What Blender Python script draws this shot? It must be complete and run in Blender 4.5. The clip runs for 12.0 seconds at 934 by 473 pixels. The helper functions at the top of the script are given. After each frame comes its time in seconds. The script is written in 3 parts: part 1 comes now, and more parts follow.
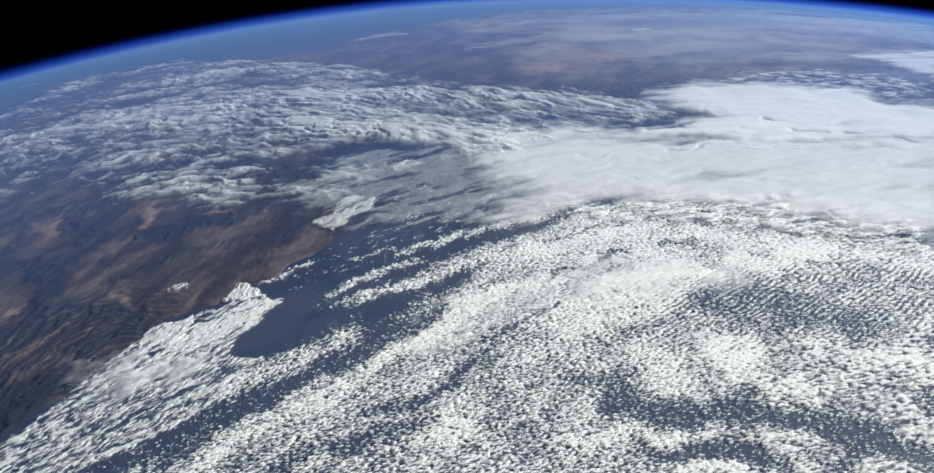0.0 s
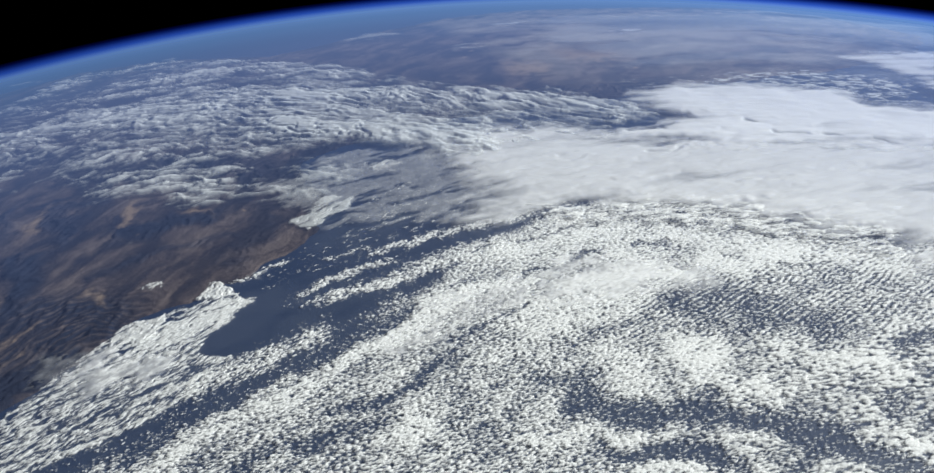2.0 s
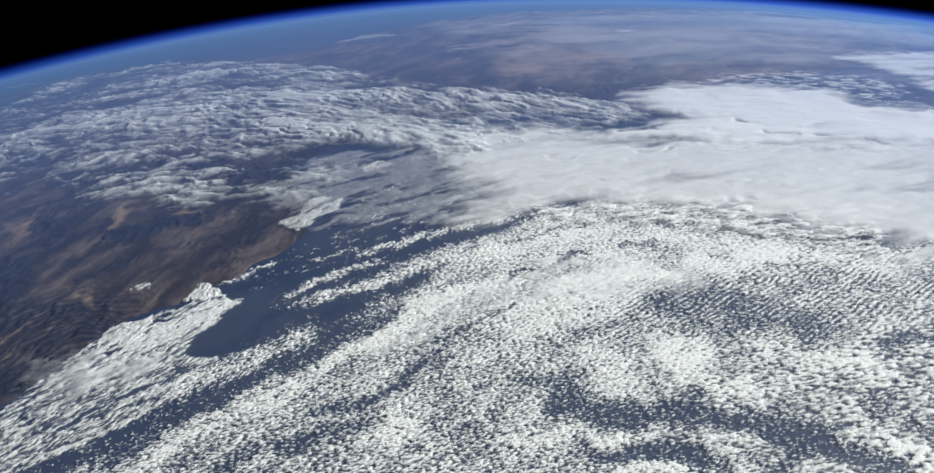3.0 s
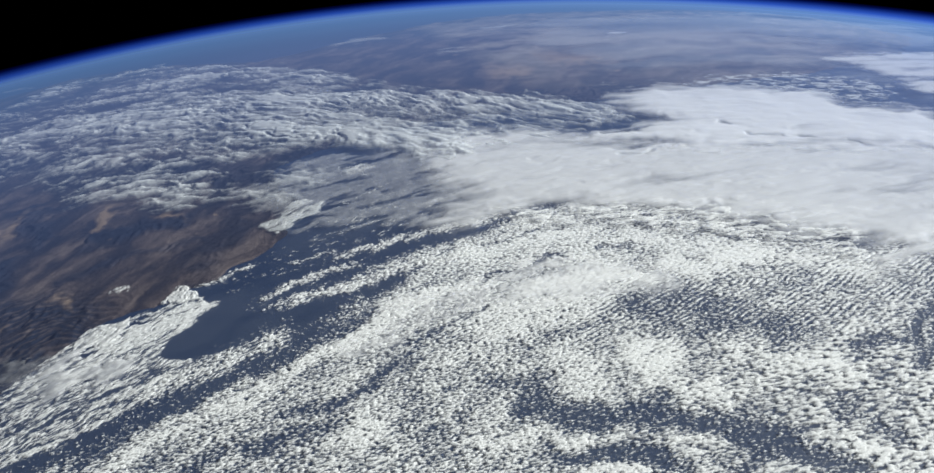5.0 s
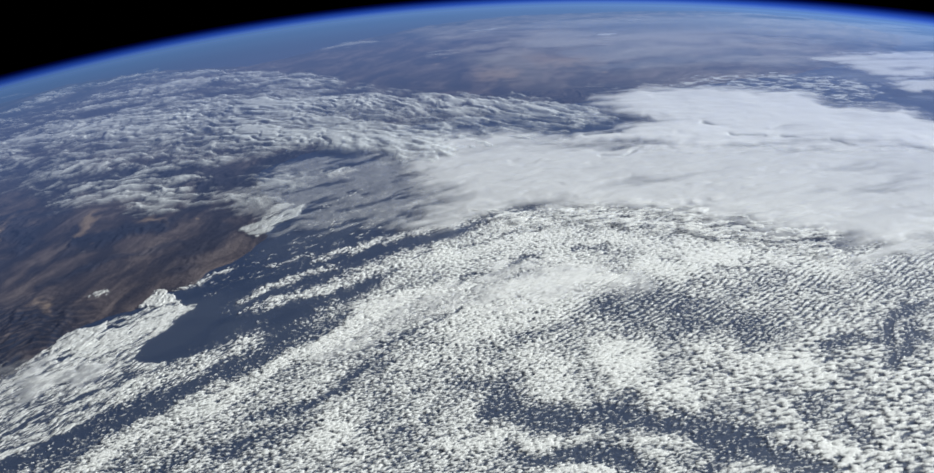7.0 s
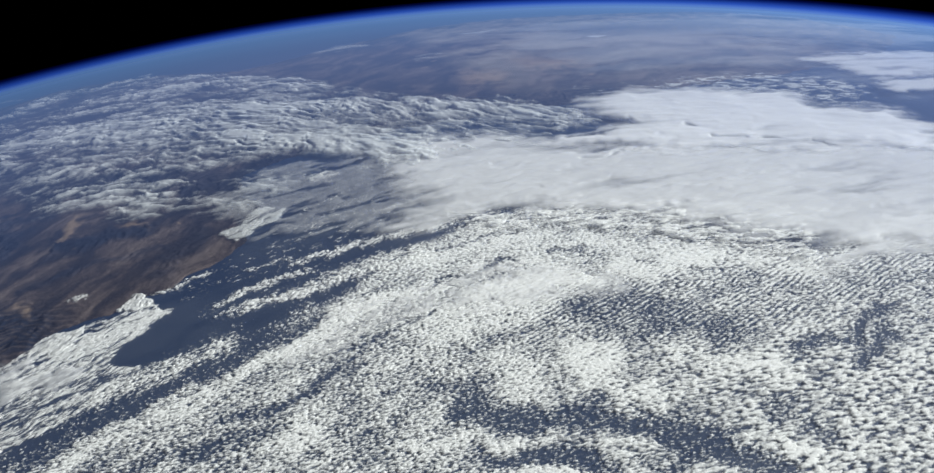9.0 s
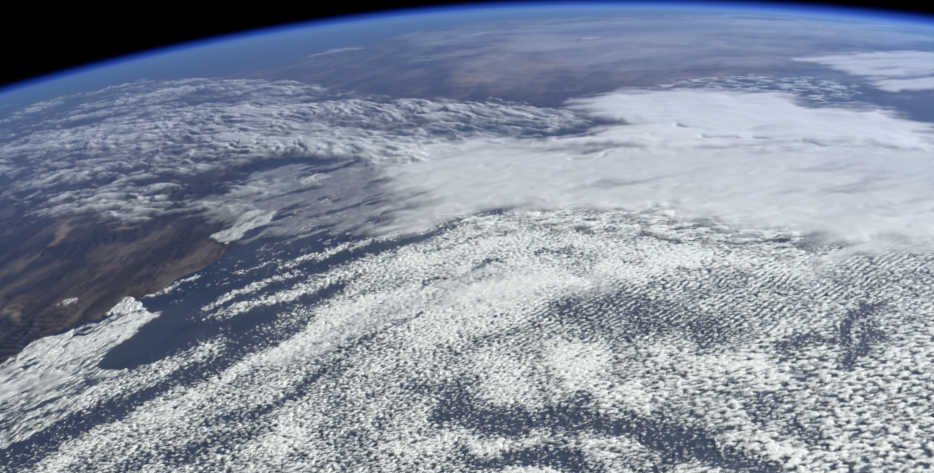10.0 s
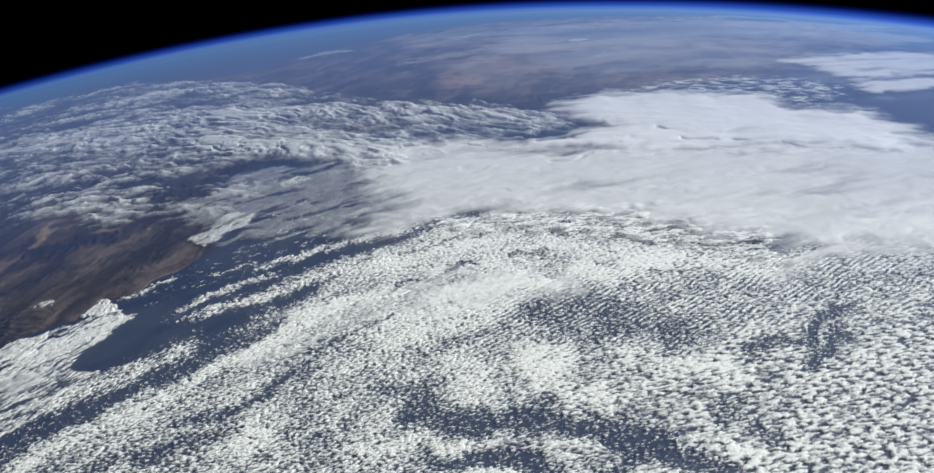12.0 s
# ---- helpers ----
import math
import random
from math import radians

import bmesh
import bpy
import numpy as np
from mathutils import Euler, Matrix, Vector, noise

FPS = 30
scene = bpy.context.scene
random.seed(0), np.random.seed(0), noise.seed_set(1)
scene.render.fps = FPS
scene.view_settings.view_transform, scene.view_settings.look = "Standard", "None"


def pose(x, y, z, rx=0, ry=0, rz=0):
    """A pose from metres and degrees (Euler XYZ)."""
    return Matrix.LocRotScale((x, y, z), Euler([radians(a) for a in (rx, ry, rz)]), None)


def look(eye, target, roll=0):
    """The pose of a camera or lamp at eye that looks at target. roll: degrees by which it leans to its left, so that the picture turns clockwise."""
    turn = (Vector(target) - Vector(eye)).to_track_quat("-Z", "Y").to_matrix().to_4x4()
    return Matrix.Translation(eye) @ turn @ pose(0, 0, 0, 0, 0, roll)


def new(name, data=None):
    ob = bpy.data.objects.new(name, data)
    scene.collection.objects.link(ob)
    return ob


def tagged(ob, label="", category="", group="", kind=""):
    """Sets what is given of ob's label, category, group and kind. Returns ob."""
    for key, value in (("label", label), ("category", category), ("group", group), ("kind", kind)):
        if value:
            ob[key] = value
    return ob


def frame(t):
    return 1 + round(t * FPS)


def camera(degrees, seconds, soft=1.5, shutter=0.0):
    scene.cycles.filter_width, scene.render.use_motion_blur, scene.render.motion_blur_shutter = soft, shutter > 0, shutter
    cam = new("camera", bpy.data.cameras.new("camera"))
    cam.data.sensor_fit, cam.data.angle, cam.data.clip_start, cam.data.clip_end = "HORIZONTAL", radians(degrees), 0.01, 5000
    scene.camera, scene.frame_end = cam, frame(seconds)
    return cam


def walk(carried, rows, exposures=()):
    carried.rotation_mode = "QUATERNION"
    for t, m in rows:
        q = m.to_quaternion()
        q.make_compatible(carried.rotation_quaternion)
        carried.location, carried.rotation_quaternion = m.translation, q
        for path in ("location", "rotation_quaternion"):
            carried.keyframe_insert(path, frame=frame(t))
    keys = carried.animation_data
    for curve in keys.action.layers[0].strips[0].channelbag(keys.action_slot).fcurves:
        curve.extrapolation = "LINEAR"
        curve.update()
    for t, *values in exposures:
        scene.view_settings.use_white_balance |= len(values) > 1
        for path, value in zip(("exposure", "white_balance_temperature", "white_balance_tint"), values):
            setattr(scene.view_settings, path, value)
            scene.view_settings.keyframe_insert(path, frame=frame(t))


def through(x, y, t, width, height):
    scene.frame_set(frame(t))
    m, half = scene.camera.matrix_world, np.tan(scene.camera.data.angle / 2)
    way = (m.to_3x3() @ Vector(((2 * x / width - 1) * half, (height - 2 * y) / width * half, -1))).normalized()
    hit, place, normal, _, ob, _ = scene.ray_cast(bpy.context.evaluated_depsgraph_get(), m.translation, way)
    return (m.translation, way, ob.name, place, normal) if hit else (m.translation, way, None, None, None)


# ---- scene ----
# One metre here stands for one kilometre: the planet's radius is 6371, the camera flies 413 above it.
R = 6371.0
cam = camera(62.67, 12.0, soft=1.6)
walk(cam, [
    (0.0, pose(-84.17, 8.86, 412.66, 52.942, 2.295, -3.322)),
    (1.0, pose(-70.14, 7.38, 412.83, 52.898, 2.237, -3.092)),
    (2.0, pose(-56.12, 5.91, 412.96, 52.934, 2.300, -2.947)),
    (3.0, pose(-42.09, 4.43, 413.06, 53.015, 2.483, -2.831)),
    (4.0, pose(-28.06, 2.95, 413.13, 53.102, 2.692, -2.661)),
    (5.0, pose(-14.03, 1.48, 413.18, 53.191, 2.927, -2.488)),
    (6.0, pose(0.00, -0.00, 413.19, 53.275, 3.195, -2.366)),
    (7.0, pose(14.03, -1.48, 413.18, 53.362, 3.478, -2.267)),
    (8.0, pose(28.06, -2.95, 413.13, 53.447, 3.752, -2.168)),
    (9.0, pose(42.09, -4.43, 413.06, 53.552, 4.046, -2.098)),
    (10.0, pose(56.12, -5.91, 412.96, 53.697, 4.388, -2.076)),
    (11.0, pose(70.14, -7.38, 412.83, 53.792, 4.641, -2.007)),
    (12.0, pose(84.17, -8.86, 412.66, 53.828, 4.646, -1.888)),
], exposures=[(0.0, 0.93), (2.5, 0.86), (12.0, 0.76)])

# ---- light: empty black space and one sun ----
world = bpy.data.worlds.new("space")
scene.world = world
world.use_nodes = True
world.node_tree.nodes["Background"].inputs[0].default_value = (0.0, 0.0, 0.0, 1)
world.node_tree.nodes["Background"].inputs[1].default_value = 0.0
sun = new("sun", bpy.data.lights.new("sun", "SUN"))
sun.data.energy, sun.data.angle, sun.data.color = 5.0, radians(0.5), (0.958, 1.0, 0.985)
SUN_AZ, SUN_EL = radians(12), radians(25.5)
sun.matrix_world = look((math.cos(SUN_AZ) * math.cos(SUN_EL) * 900, math.sin(SUN_AZ) * math.cos(SUN_EL) * 900, math.sin(SUN_EL) * 900), (0, 0, 0))
scene.cycles.transparent_max_bounces = 16


# ---- arithmetic on the map (x to the right of the flight, y away from it, along the ground) ----
def lift(x, y, h):
    """World places of map points at height h over the curved ground."""
    d = np.hypot(x, y) + 1e-9
    s = (R + h) * np.sin(d / R) / d
    return np.stack([x * s, y * s, (R + h) * np.cos(d / R) - R], -1)


def smooth(a, b, v):
    t = np.clip((v - a) / (b - a), 0, 1)
    return t * t * (3 - 2 * t)


RNG = np.random.RandomState(7)
TABLE = RNG.rand(256, 256)
ANGLE = TABLE * 2 * np.pi
GX, GY = np.cos(ANGLE), np.sin(ANGLE)


def perlin(x, y, seed=0):
    x, y = x + 37.3 * seed, y + 91.7 * seed
    fx, fy = np.floor(x), np.floor(y)
    xi, yi = fx.astype(np.int32), fy.astype(np.int32)
    fx, fy = x - fx, y - fy
    u, v = fx * fx * fx * (fx * (fx * 6 - 15) + 10), fy * fy * fy * (fy * (fy * 6 - 15) + 10)
    x0, x1, y0, y1 = (xi & 255) << 8, ((xi + 1) & 255) << 8, yi & 255, (yi + 1) & 255
    i, j, k, m = x0 + y0, x1 + y0, x0 + y1, x1 + y1
    a = GX.take(i) * fx + GY.take(i) * fy
    b = GX.take(j) * (fx - 1) + GY.take(j) * fy
    c = GX.take(k) * fx + GY.take(k) * (fy - 1)
    d = GX.take(m) * (fx - 1) + GY.take(m) * (fy - 1)
    a = a + (b - a) * u
    return 1.5 * (a + (c + (d - c) * u - a) * v)


def fbm(x, y, size, octaves=4, seed=0, gain=0.5):
    total, amp, f = 0.0, 1.0, 1.0 / size
    for i in range(octaves):
        total = total + amp * perlin(x * f, y * f, seed + i * 3)
        amp, f = amp * gain, f * 2.03
    return total


def bent(x, y, much, seed):
    return x + much * fbm(x, y, much * 5, 4, seed), y + much * fbm(x, y, much * 5, 4, seed + 1)


def turned(x, y, degrees, stretch=1.0):
    """Map axes turned by an angle and squeezed along it: a field drawn on them is drawn out in that direction."""
    c, s = math.cos(radians(degrees)), math.sin(radians(degrees))
    return (x * c + y * s) / stretch, -x * s + y * c


def cells(x, y, size, seed=0, jitter=0.9):
    """Distance to the nearest of a scatter of points, in cell sizes, with that point's number and own random value."""
    x, y = x / size, y / size
    xi, yi = np.floor(x).astype(int), np.floor(y).astype(int)
    best = np.full(x.shape, 9.0)
    own, ident = np.zeros(x.shape), np.zeros(x.shape, int)
    for i in (-1, 0, 1):
        for j in (-1, 0, 1):
            cx, cy = xi + i, yi + j
            px = cx + 0.5 + jitter * (TABLE[(cx + 13 * seed) & 255, (cy + 7) & 255] - 0.5)
            py = cy + 0.5 + jitter * (TABLE[(cx + 101) & 255, (cy + 29 * seed + 3) & 255] - 0.5)
            d = np.hypot(x - px, y - py)
            near = d < best
            best = np.where(near, d, best)
            own = np.where(near, TABLE[(cx + 5 * seed + 55) & 255, (cy + 200) & 255], own)
            ident = np.where(near, (cx + 4000) * 10000 + cy + 4000, ident)
    return best, own, ident


def path_distance(x, y, pts):
    """Distance to a broken line, and how far along it (0 to 1)."""
    best, along = np.full(x.shape, 1e9), np.zeros(x.shape)
    n = len(pts) - 1
    for i in range(n):
        (ax, ay), (bx, by) = pts[i], pts[i + 1]
        dx, dy = bx - ax, by - ay
        t = np.clip(((x - ax) * dx + (y - ay) * dy) / (dx * dx + dy * dy + 1e-9), 0, 1)
        d = np.hypot(x - ax - t * dx, y - ay - t * dy)
        near = d < best
        best, along = np.where(near, d, best), np.where(near, (i + t) / n, along)
    return best, along


def stroke(x, y, pts, width, fade=0.0):
    """1 on a broken line, falling to 0 at its width; fade thins out both ends."""
    d, along = path_distance(x, y, pts)
    v = smooth(1.0, 0.1, d / width)
    return v * smooth(0, fade, along) * smooth(1, 1 - fade, along) if fade else v


def region(x, y, pts, soft):
    """1 inside a closed outline, 0 outside, over a soft edge."""
    inside = np.zeros(x.shape, bool)
    for (ax, ay), (bx, by) in zip(pts, pts[1:] + pts[:1]):
        crosses = (ay > y) != (by > y)
        inside ^= crosses & (x < (bx - ax) * (y - ay) / (by - ay + 1e-9) + ax)
    d, _ = path_distance(x, y, pts + pts[:1])
    return smooth(-soft, soft, np.where(inside, d, -d))


def box_grid(pts, margin, step):
    a = np.array(pts, float)
    lo, hi = a.min(0) - margin, a.max(0) + margin
    return np.meshgrid(np.arange(lo[0], hi[0], step), np.arange(lo[1], hi[1], step))


def link_mesh(name, verts, quads, material, parent=None, values=None):
    me = bpy.data.meshes.new(name)
    me.vertices.add(len(verts))
    me.vertices.foreach_set("co", np.ascontiguousarray(verts, np.float32).ravel())
    me.loops.add(quads.size)
    me.loops.foreach_set("vertex_index", np.ascontiguousarray(quads, np.int32).ravel())
    me.polygons.add(len(quads))
    me.polygons.foreach_set("loop_start", np.arange(0, quads.size, 4, dtype=np.int32))
    me.polygons.foreach_set("use_smooth", np.ones(len(quads), bool))
    me.update(calc_edges=True)
    for key, v in (values or {}).items():
        me.attributes.new(key, "FLOAT", "POINT").data.foreach_set("value", np.ascontiguousarray(v, np.float32))
    me.materials.append(material)
    ob = new(name, me)
    if parent:
        ob.parent = parent
        ob.matrix_parent_inverse = Matrix.Translation(-parent.location)
    return ob


def sheet(name, x, y, h, values, material, keep=None, parent=None, faces=None):
    """One mesh over a grid of the map: only the squares in which keep is above nothing are made."""
    ny, nx = x.shape
    idx = np.arange(ny * nx).reshape(ny, nx)
    quads = np.stack([idx[:-1, :-1], idx[:-1, 1:], idx[1:, 1:], idx[1:, :-1]], -1).reshape(-1, 4)
    if keep is not None:
        quads = quads[(keep.ravel()[quads] > 0.01).any(1)]
    if faces is not None:
        quads = quads[faces(quads)]
    used, back = np.unique(quads, return_inverse=True)
    verts = lift(x.ravel()[used], y.ravel()[used], np.broadcast_to(h, x.shape).ravel()[used])
    return link_mesh(name, verts, back.reshape(-1, 4), material, parent, {k: v.ravel()[used] for k, v in values.items()})


# ---- materials ----
class Nodes:
    """A short way to write a node material."""

    def __init__(self, name):
        self.mat = bpy.data.materials.new(name)
        self.mat.use_nodes = True
        self.tree = self.mat.node_tree
        self.tree.nodes.clear()
        self.out = self.tree.nodes.new("ShaderNodeOutputMaterial")

    def put(self, kind, ins=None, operation="", clamp=False, attribute_name=""):
        n = self.tree.nodes.new("ShaderNode" + kind)
        if operation:
            n.operation, n.use_clamp = operation, clamp
        if attribute_name:
            n.attribute_name = attribute_name
        for k, v in (ins or {}).items():
            if isinstance(v, bpy.types.NodeSocket):
                self.tree.links.new(v, n.inputs[k])
            else:
                n.inputs[k].default_value = v
        return n

    def math(self, op, a, b=0.0, clamp=False):
        return self.put("Math", {0: a, 1: b}, operation=op, clamp=clamp).outputs[0]

    def mix(self, fac, a, b):
        n = self.put("Mix")
        n.data_type = "RGBA"
        for socket, v in ((n.inputs[0], fac), (n.inputs[6], a), (n.inputs[7], b)):
            if isinstance(v, bpy.types.NodeSocket):
                self.tree.links.new(v, socket)
            else:
                socket.default_value = v
        return n.outputs[2]

    def ramp(self, fac, stops):
        n = self.put("ValToRGB", {0: fac})
        e = n.color_ramp.elements
        while len(e) < len(stops):
            e.new(0.5)
        for el, (p, c) in zip(e, stops):
            el.position, el.color = p, c if len(c) == 4 else (*c, 1)
        return n.outputs[0]

    def noise(self, scale, detail=4, rough=0.55, vector=None, distortion=0.0):
        ins = {"Scale": scale, "Detail": detail, "Roughness": rough, "Distortion": distortion}
        if vector:
            ins["Vector"] = vector
        return self.put("TexNoise", ins).outputs[0]

    def place(self):
        return self.put("NewGeometry").outputs["Position"]

    def attribute(self, name):
        return self.put("Attribute", attribute_name=name).outputs["Fac"]

    def end(self, shader):
        self.tree.links.new(shader, self.out.inputs[0])
        return self.mat


def cloud_material(name, color, grain, wisp, through=0.25, relief=0.5):
    """White water cloud: scatters light on and through; thin where its density is low, with a fine ragged edge."""
    n = Nodes(name)
    place = n.place()
    fine = n.noise(grain, 5, 0.6, place)
    broad = n.noise(grain / 9, 3, 0.5, place)
    tone = n.mix(broad, tuple(c * 0.93 for c in color) + (1,), tuple(min(c * 1.03, 0.97) for c in color) + (1,))
    bump = n.put("Bump", {"Strength": relief, "Distance": 0.5 / grain, "Height": fine}).outputs[0]
    day = n.put("BsdfDiffuse", {"Color": tone, "Normal": bump}).outputs[0]
    inner = n.put("BsdfTranslucent", {"Color": tone, "Normal": bump}).outputs[0]
    body = n.put("MixShader", {0: through, 1: day, 2: inner}).outputs[0]
    ragged = n.math("MULTIPLY", n.math("SUBTRACT", fine, 0.5), wisp)
    alpha = n.math("ADD", n.attribute("cloud_water"), n.math("MULTIPLY", ragged, n.math("SUBTRACT", 1.0, n.attribute("cloud_water"))), True)
    cut = n.math("MULTIPLY", alpha, n.math("MULTIPLY", n.attribute("cloud_water"), 8.0, True))
    clear = n.put("BsdfTransparent").outputs[0]
    return n.end(n.put("MixShader", {0: cut, 1: clear, 2: body}).outputs[0])


LOW_CLOUD = cloud_material("low_cloud", (0.92, 0.92, 0.90), 0.9, 0.9)
MID_CLOUD = cloud_material("mid_cloud", (0.84, 0.86, 0.85), 0.16, 0.5, 0.25, 0.3)
# bluish white of the thin sheets that paint haze over sea and desert
HAZE_SHEET = cloud_material("haze_sheet", (0.80, 0.86, 0.95), 0.05, 0.05, 0.35, 0.05)
HIGH_CLOUD = cloud_material("high_cloud", (0.95, 0.95, 0.95), 0.10, 0.5, 0.35, 0.08)


def sea_material():
    n = Nodes("sea_water")
    place = n.place()
    broad = n.noise(0.004, 4, 0.6, place)
    fine = n.noise(0.35, 4, 0.6, place)
    tone = n.mix(broad, (0.006, 0.018, 0.052, 1), (0.018, 0.031, 0.062, 1))
    bump = n.put("Bump", {"Strength": 0.15, "Distance": 0.4, "Height": fine}).outputs[0]
    return n.end(n.put("BsdfPrincipled", {"Base Color": tone, "Roughness": 0.5, "Normal": bump, "Specular IOR Level": 0.42}).outputs[0])


def land_material():
    n = Nodes("desert_land")
    place = n.place()
    broad = n.noise(0.012, 5, 0.6, place, 0.8)
    mid = n.noise(0.05, 6, 0.65, place, 0.6)
    fine = n.noise(0.3, 5, 0.65, place)
    shade = n.math("ADD", n.math("MULTIPLY", n.attribute("pale"), 0.7), n.math("MULTIPLY", mid, 0.35))
    tone = n.ramp(shade, [(0.25, (0.006, 0.007, 0.013)), (0.45, (0.021, 0.018, 0.021)), (0.62, (0.051, 0.040, 0.039)), (0.88, (0.108, 0.086, 0.078))])
    tone = n.mix(n.math("MULTIPLY", broad, 0.35), tone, (0.055, 0.044, 0.042, 1))
    sand = n.math("MULTIPLY", n.attribute("sand"), n.math("ADD", 0.2, mid), True)
    dust = n.math("MULTIPLY", n.attribute("desert"), n.math("ADD", 0.2, mid), True)
    tone = n.mix(dust, tone, (0.22, 0.195, 0.165, 1))
    tone = n.mix(sand, tone, (0.31, 0.225, 0.155, 1))
    # dark rock, and cloud shade painted into the ground colour
    rock_and_shade = n.math("MULTIPLY", n.attribute("rock_and_shade"), n.math("ADD", 0.72, n.math("MULTIPLY", mid, 0.5)), True)
    tone = n.mix(rock_and_shade, tone, (0.008, 0.011, 0.020, 1))
    bump = n.put("Bump", {"Strength": 0.6, "Distance": 1.5, "Height": fine}).outputs[0]
    return n.end(n.put("BsdfPrincipled", {"Base Color": tone, "Roughness": 0.95, "Normal": bump, "Specular IOR Level": 0.1}).outputs[0])


def air_material():
    """Blue air, its haze painted by height: nearly clear below, thicker toward the limb, gone at the top."""
    n = Nodes("blue_air")
    z = n.put("SeparateXYZ", {0: n.place()}).outputs[2]
    t = n.put("MapRange", {0: z, 1: 45.0, 2: -360.0, 3: 0.0, 4: 1.0}).outputs[0]
    g = lambda v: (v, v, v)
    thick = n.ramp(t, [(0.0, g(0.014)), (0.03, g(0.022)), (0.06, g(0.048)), (0.12, g(0.14)), (0.17, g(0.21)), (0.22, g(0.265)), (0.28, g(0.32)), (0.33, g(0.34)), (0.41, g(0.41)), (0.45, g(0.46)), (0.49, g(0.30)), (0.53, g(0.13)), (0.57, g(0.035)), (0.62, g(0.0))])
    hue = n.ramp(t, [(0.0, (0.38, 0.45, 0.85)), (0.10, (0.22, 0.34, 0.78)), (0.25, (0.23, 0.34, 0.74)), (0.38, (0.17, 0.34, 0.76)), (0.43, (0.19, 0.38, 0.88)), (0.48, (0.05, 0.17, 0.95)), (0.57, (0.01, 0.06, 0.9))])
    day = n.put("BsdfDiffuse", {"Color": hue}).outputs[0]
    clear = n.put("BsdfTransparent").outputs[0]
    return n.end(n.put("MixShader", {0: thick, 1: clear, 2: day}).outputs[0])


SEA, LAND, AIR = sea_material(), land_material(), air_material()


# ---- the planet: one sea that closes on itself, land on it, air around it ----
def shell(name, h, material, reach, rings=150, spokes=240):
    d = np.concatenate([np.linspace(0.0, 2600, rings), np.linspace(2600, reach, 60)[1:]])
    a = np.linspace(0, 2 * np.pi, spokes + 1)
    A, D = np.meshgrid(a, d)
    return sheet(name, D * np.cos(A), D * np.sin(A), h, {}, material)


tagged(shell("water", 0.0, SEA, R * math.pi * 0.999), "dark blue ocean curving away to the horizon", "ocean", kind="structure")
air = tagged(shell("atmosphere", 45.0, AIR, 2420), "thin glowing blue layer of air above the curved horizon", "atmosphere", kind="structure")

COAST = [(-419, 381), (-404, 407), (-378, 436), (-362, 462), (-350, 484), (-332, 503), (-310, 515), (-288, 530), (-264, 547), (-242, 558), (-220, 584), (-202, 610), (-184, 640), (-186, 680), (-215, 725), (-235, 775), (-190, 830), (-90, 880), (40, 915), (170, 945), (298, 985), (514, 1060), (745, 1187)]
NEAR_LEFT = [(-900, 300), (-420, 300)]
FAR = [(902, 1432), (824, 1667), (664, 1794), (354, 1731), (144, 1716), (-24, 1642), (-198, 1484), (-304, 1386), (-375, 1343), (-597, 1451), (-795, 1490), (-875, 1423)]
LAND_OUTLINE = COAST + FAR + [(-1300, 1200), (-1300, 300)] + NEAR_LEFT


def land():
    for name, x, y in (
        ("ground", *box_grid([(-760, 330), (420, 1001)], 0, 1.75)),
        ("ground", *box_grid([(-1400, 1001.2), (1300, 2250)], 0, 7.0)),
    ):
        wx, wy = x + fbm(x, y, 40, 4, 1) * 7, y + fbm(x, y, 40, 4, 2) * 7
        on = region(wx, wy, LAND_OUTLINE, 3.0)
        # folded ranges along the coast, plateaus inland
        u, v = turned(wx + 14 * fbm(x, y, 90, 3, 5), wy + 14 * fbm(x, y, 90, 3, 6), 50, 3.0)
        ridge = (1 - np.abs(fbm(u, v, 13, 5, 8))) ** 3
        rock_and_shade = np.zeros(x.shape)
        for pts, w, much in ROCKS_AND_SHADE:
            rock_and_shade = np.maximum(rock_and_shade, much * stroke(*bent(wx, wy, 9, 29), pts, w * 1.35))
        # strata folded into arcs near the shore
        fold = np.hypot(wx - FOLD[0][0], wy - FOLD[0][1]) + 5 * fbm(x, y, 40, 3, 30)
        folded = stroke(wx, wy, FOLD[1:], 75)
        comb = folded * np.sin(fold * 2 * math.pi / 6.5)
        rock_and_shade = np.clip(rock_and_shade * (1 - 0.6 * np.clip(comb, 0, 1)), 0, 1)
        sand = np.zeros(x.shape)
        for pts, w in SANDS:
            sand = np.maximum(sand, 0.75 * stroke(*bent(wx, wy, 6, 19), pts, w * 1.5 * (1 + 0.9 * fbm(x, y, 14, 4, 20)), 0.3))
        # pale high desert far inland
        u, v = turned(*bent(wx, wy, 40, 33), 8, 3.0)
        desert = np.clip(stroke(wx, wy, DESERT, 430, 0.15) * np.clip(1.0 + 1.2 * fbm(u, v, 70, 5, 35, 0.6), 0, 1.6), 0, 1.6)
        # broad swirls of pale and dark ground
        u, v = turned(*bent(wx, wy, 22, 15), 62, 2.6)
        pale = 0.5 + 0.62 * fbm(u, v, 34, 5, 17, 0.55) + 0.16 * fbm(*turned(u, v, 12, 2.2), 8, 4, 18, 0.6)
        h = on * (0.5 + 0.6 * comb + 0.4 * np.abs(fbm(x, y, 120, 5, 9)) + 1.0 * ridge * (0.5 + 2.6 * rock_and_shade))
        tagged(sheet(name, x, y, np.maximum(h, -0.3) - 0.3 * (1 - on), {"rock_and_shade": rock_and_shade, "sand": sand, "desert": desert, "pale": np.clip(pale + 0.34 * comb, 0, 1)}, LAND, on), "brown desert land with dark folded mountain ranges and tan sand", "land", kind="structure")


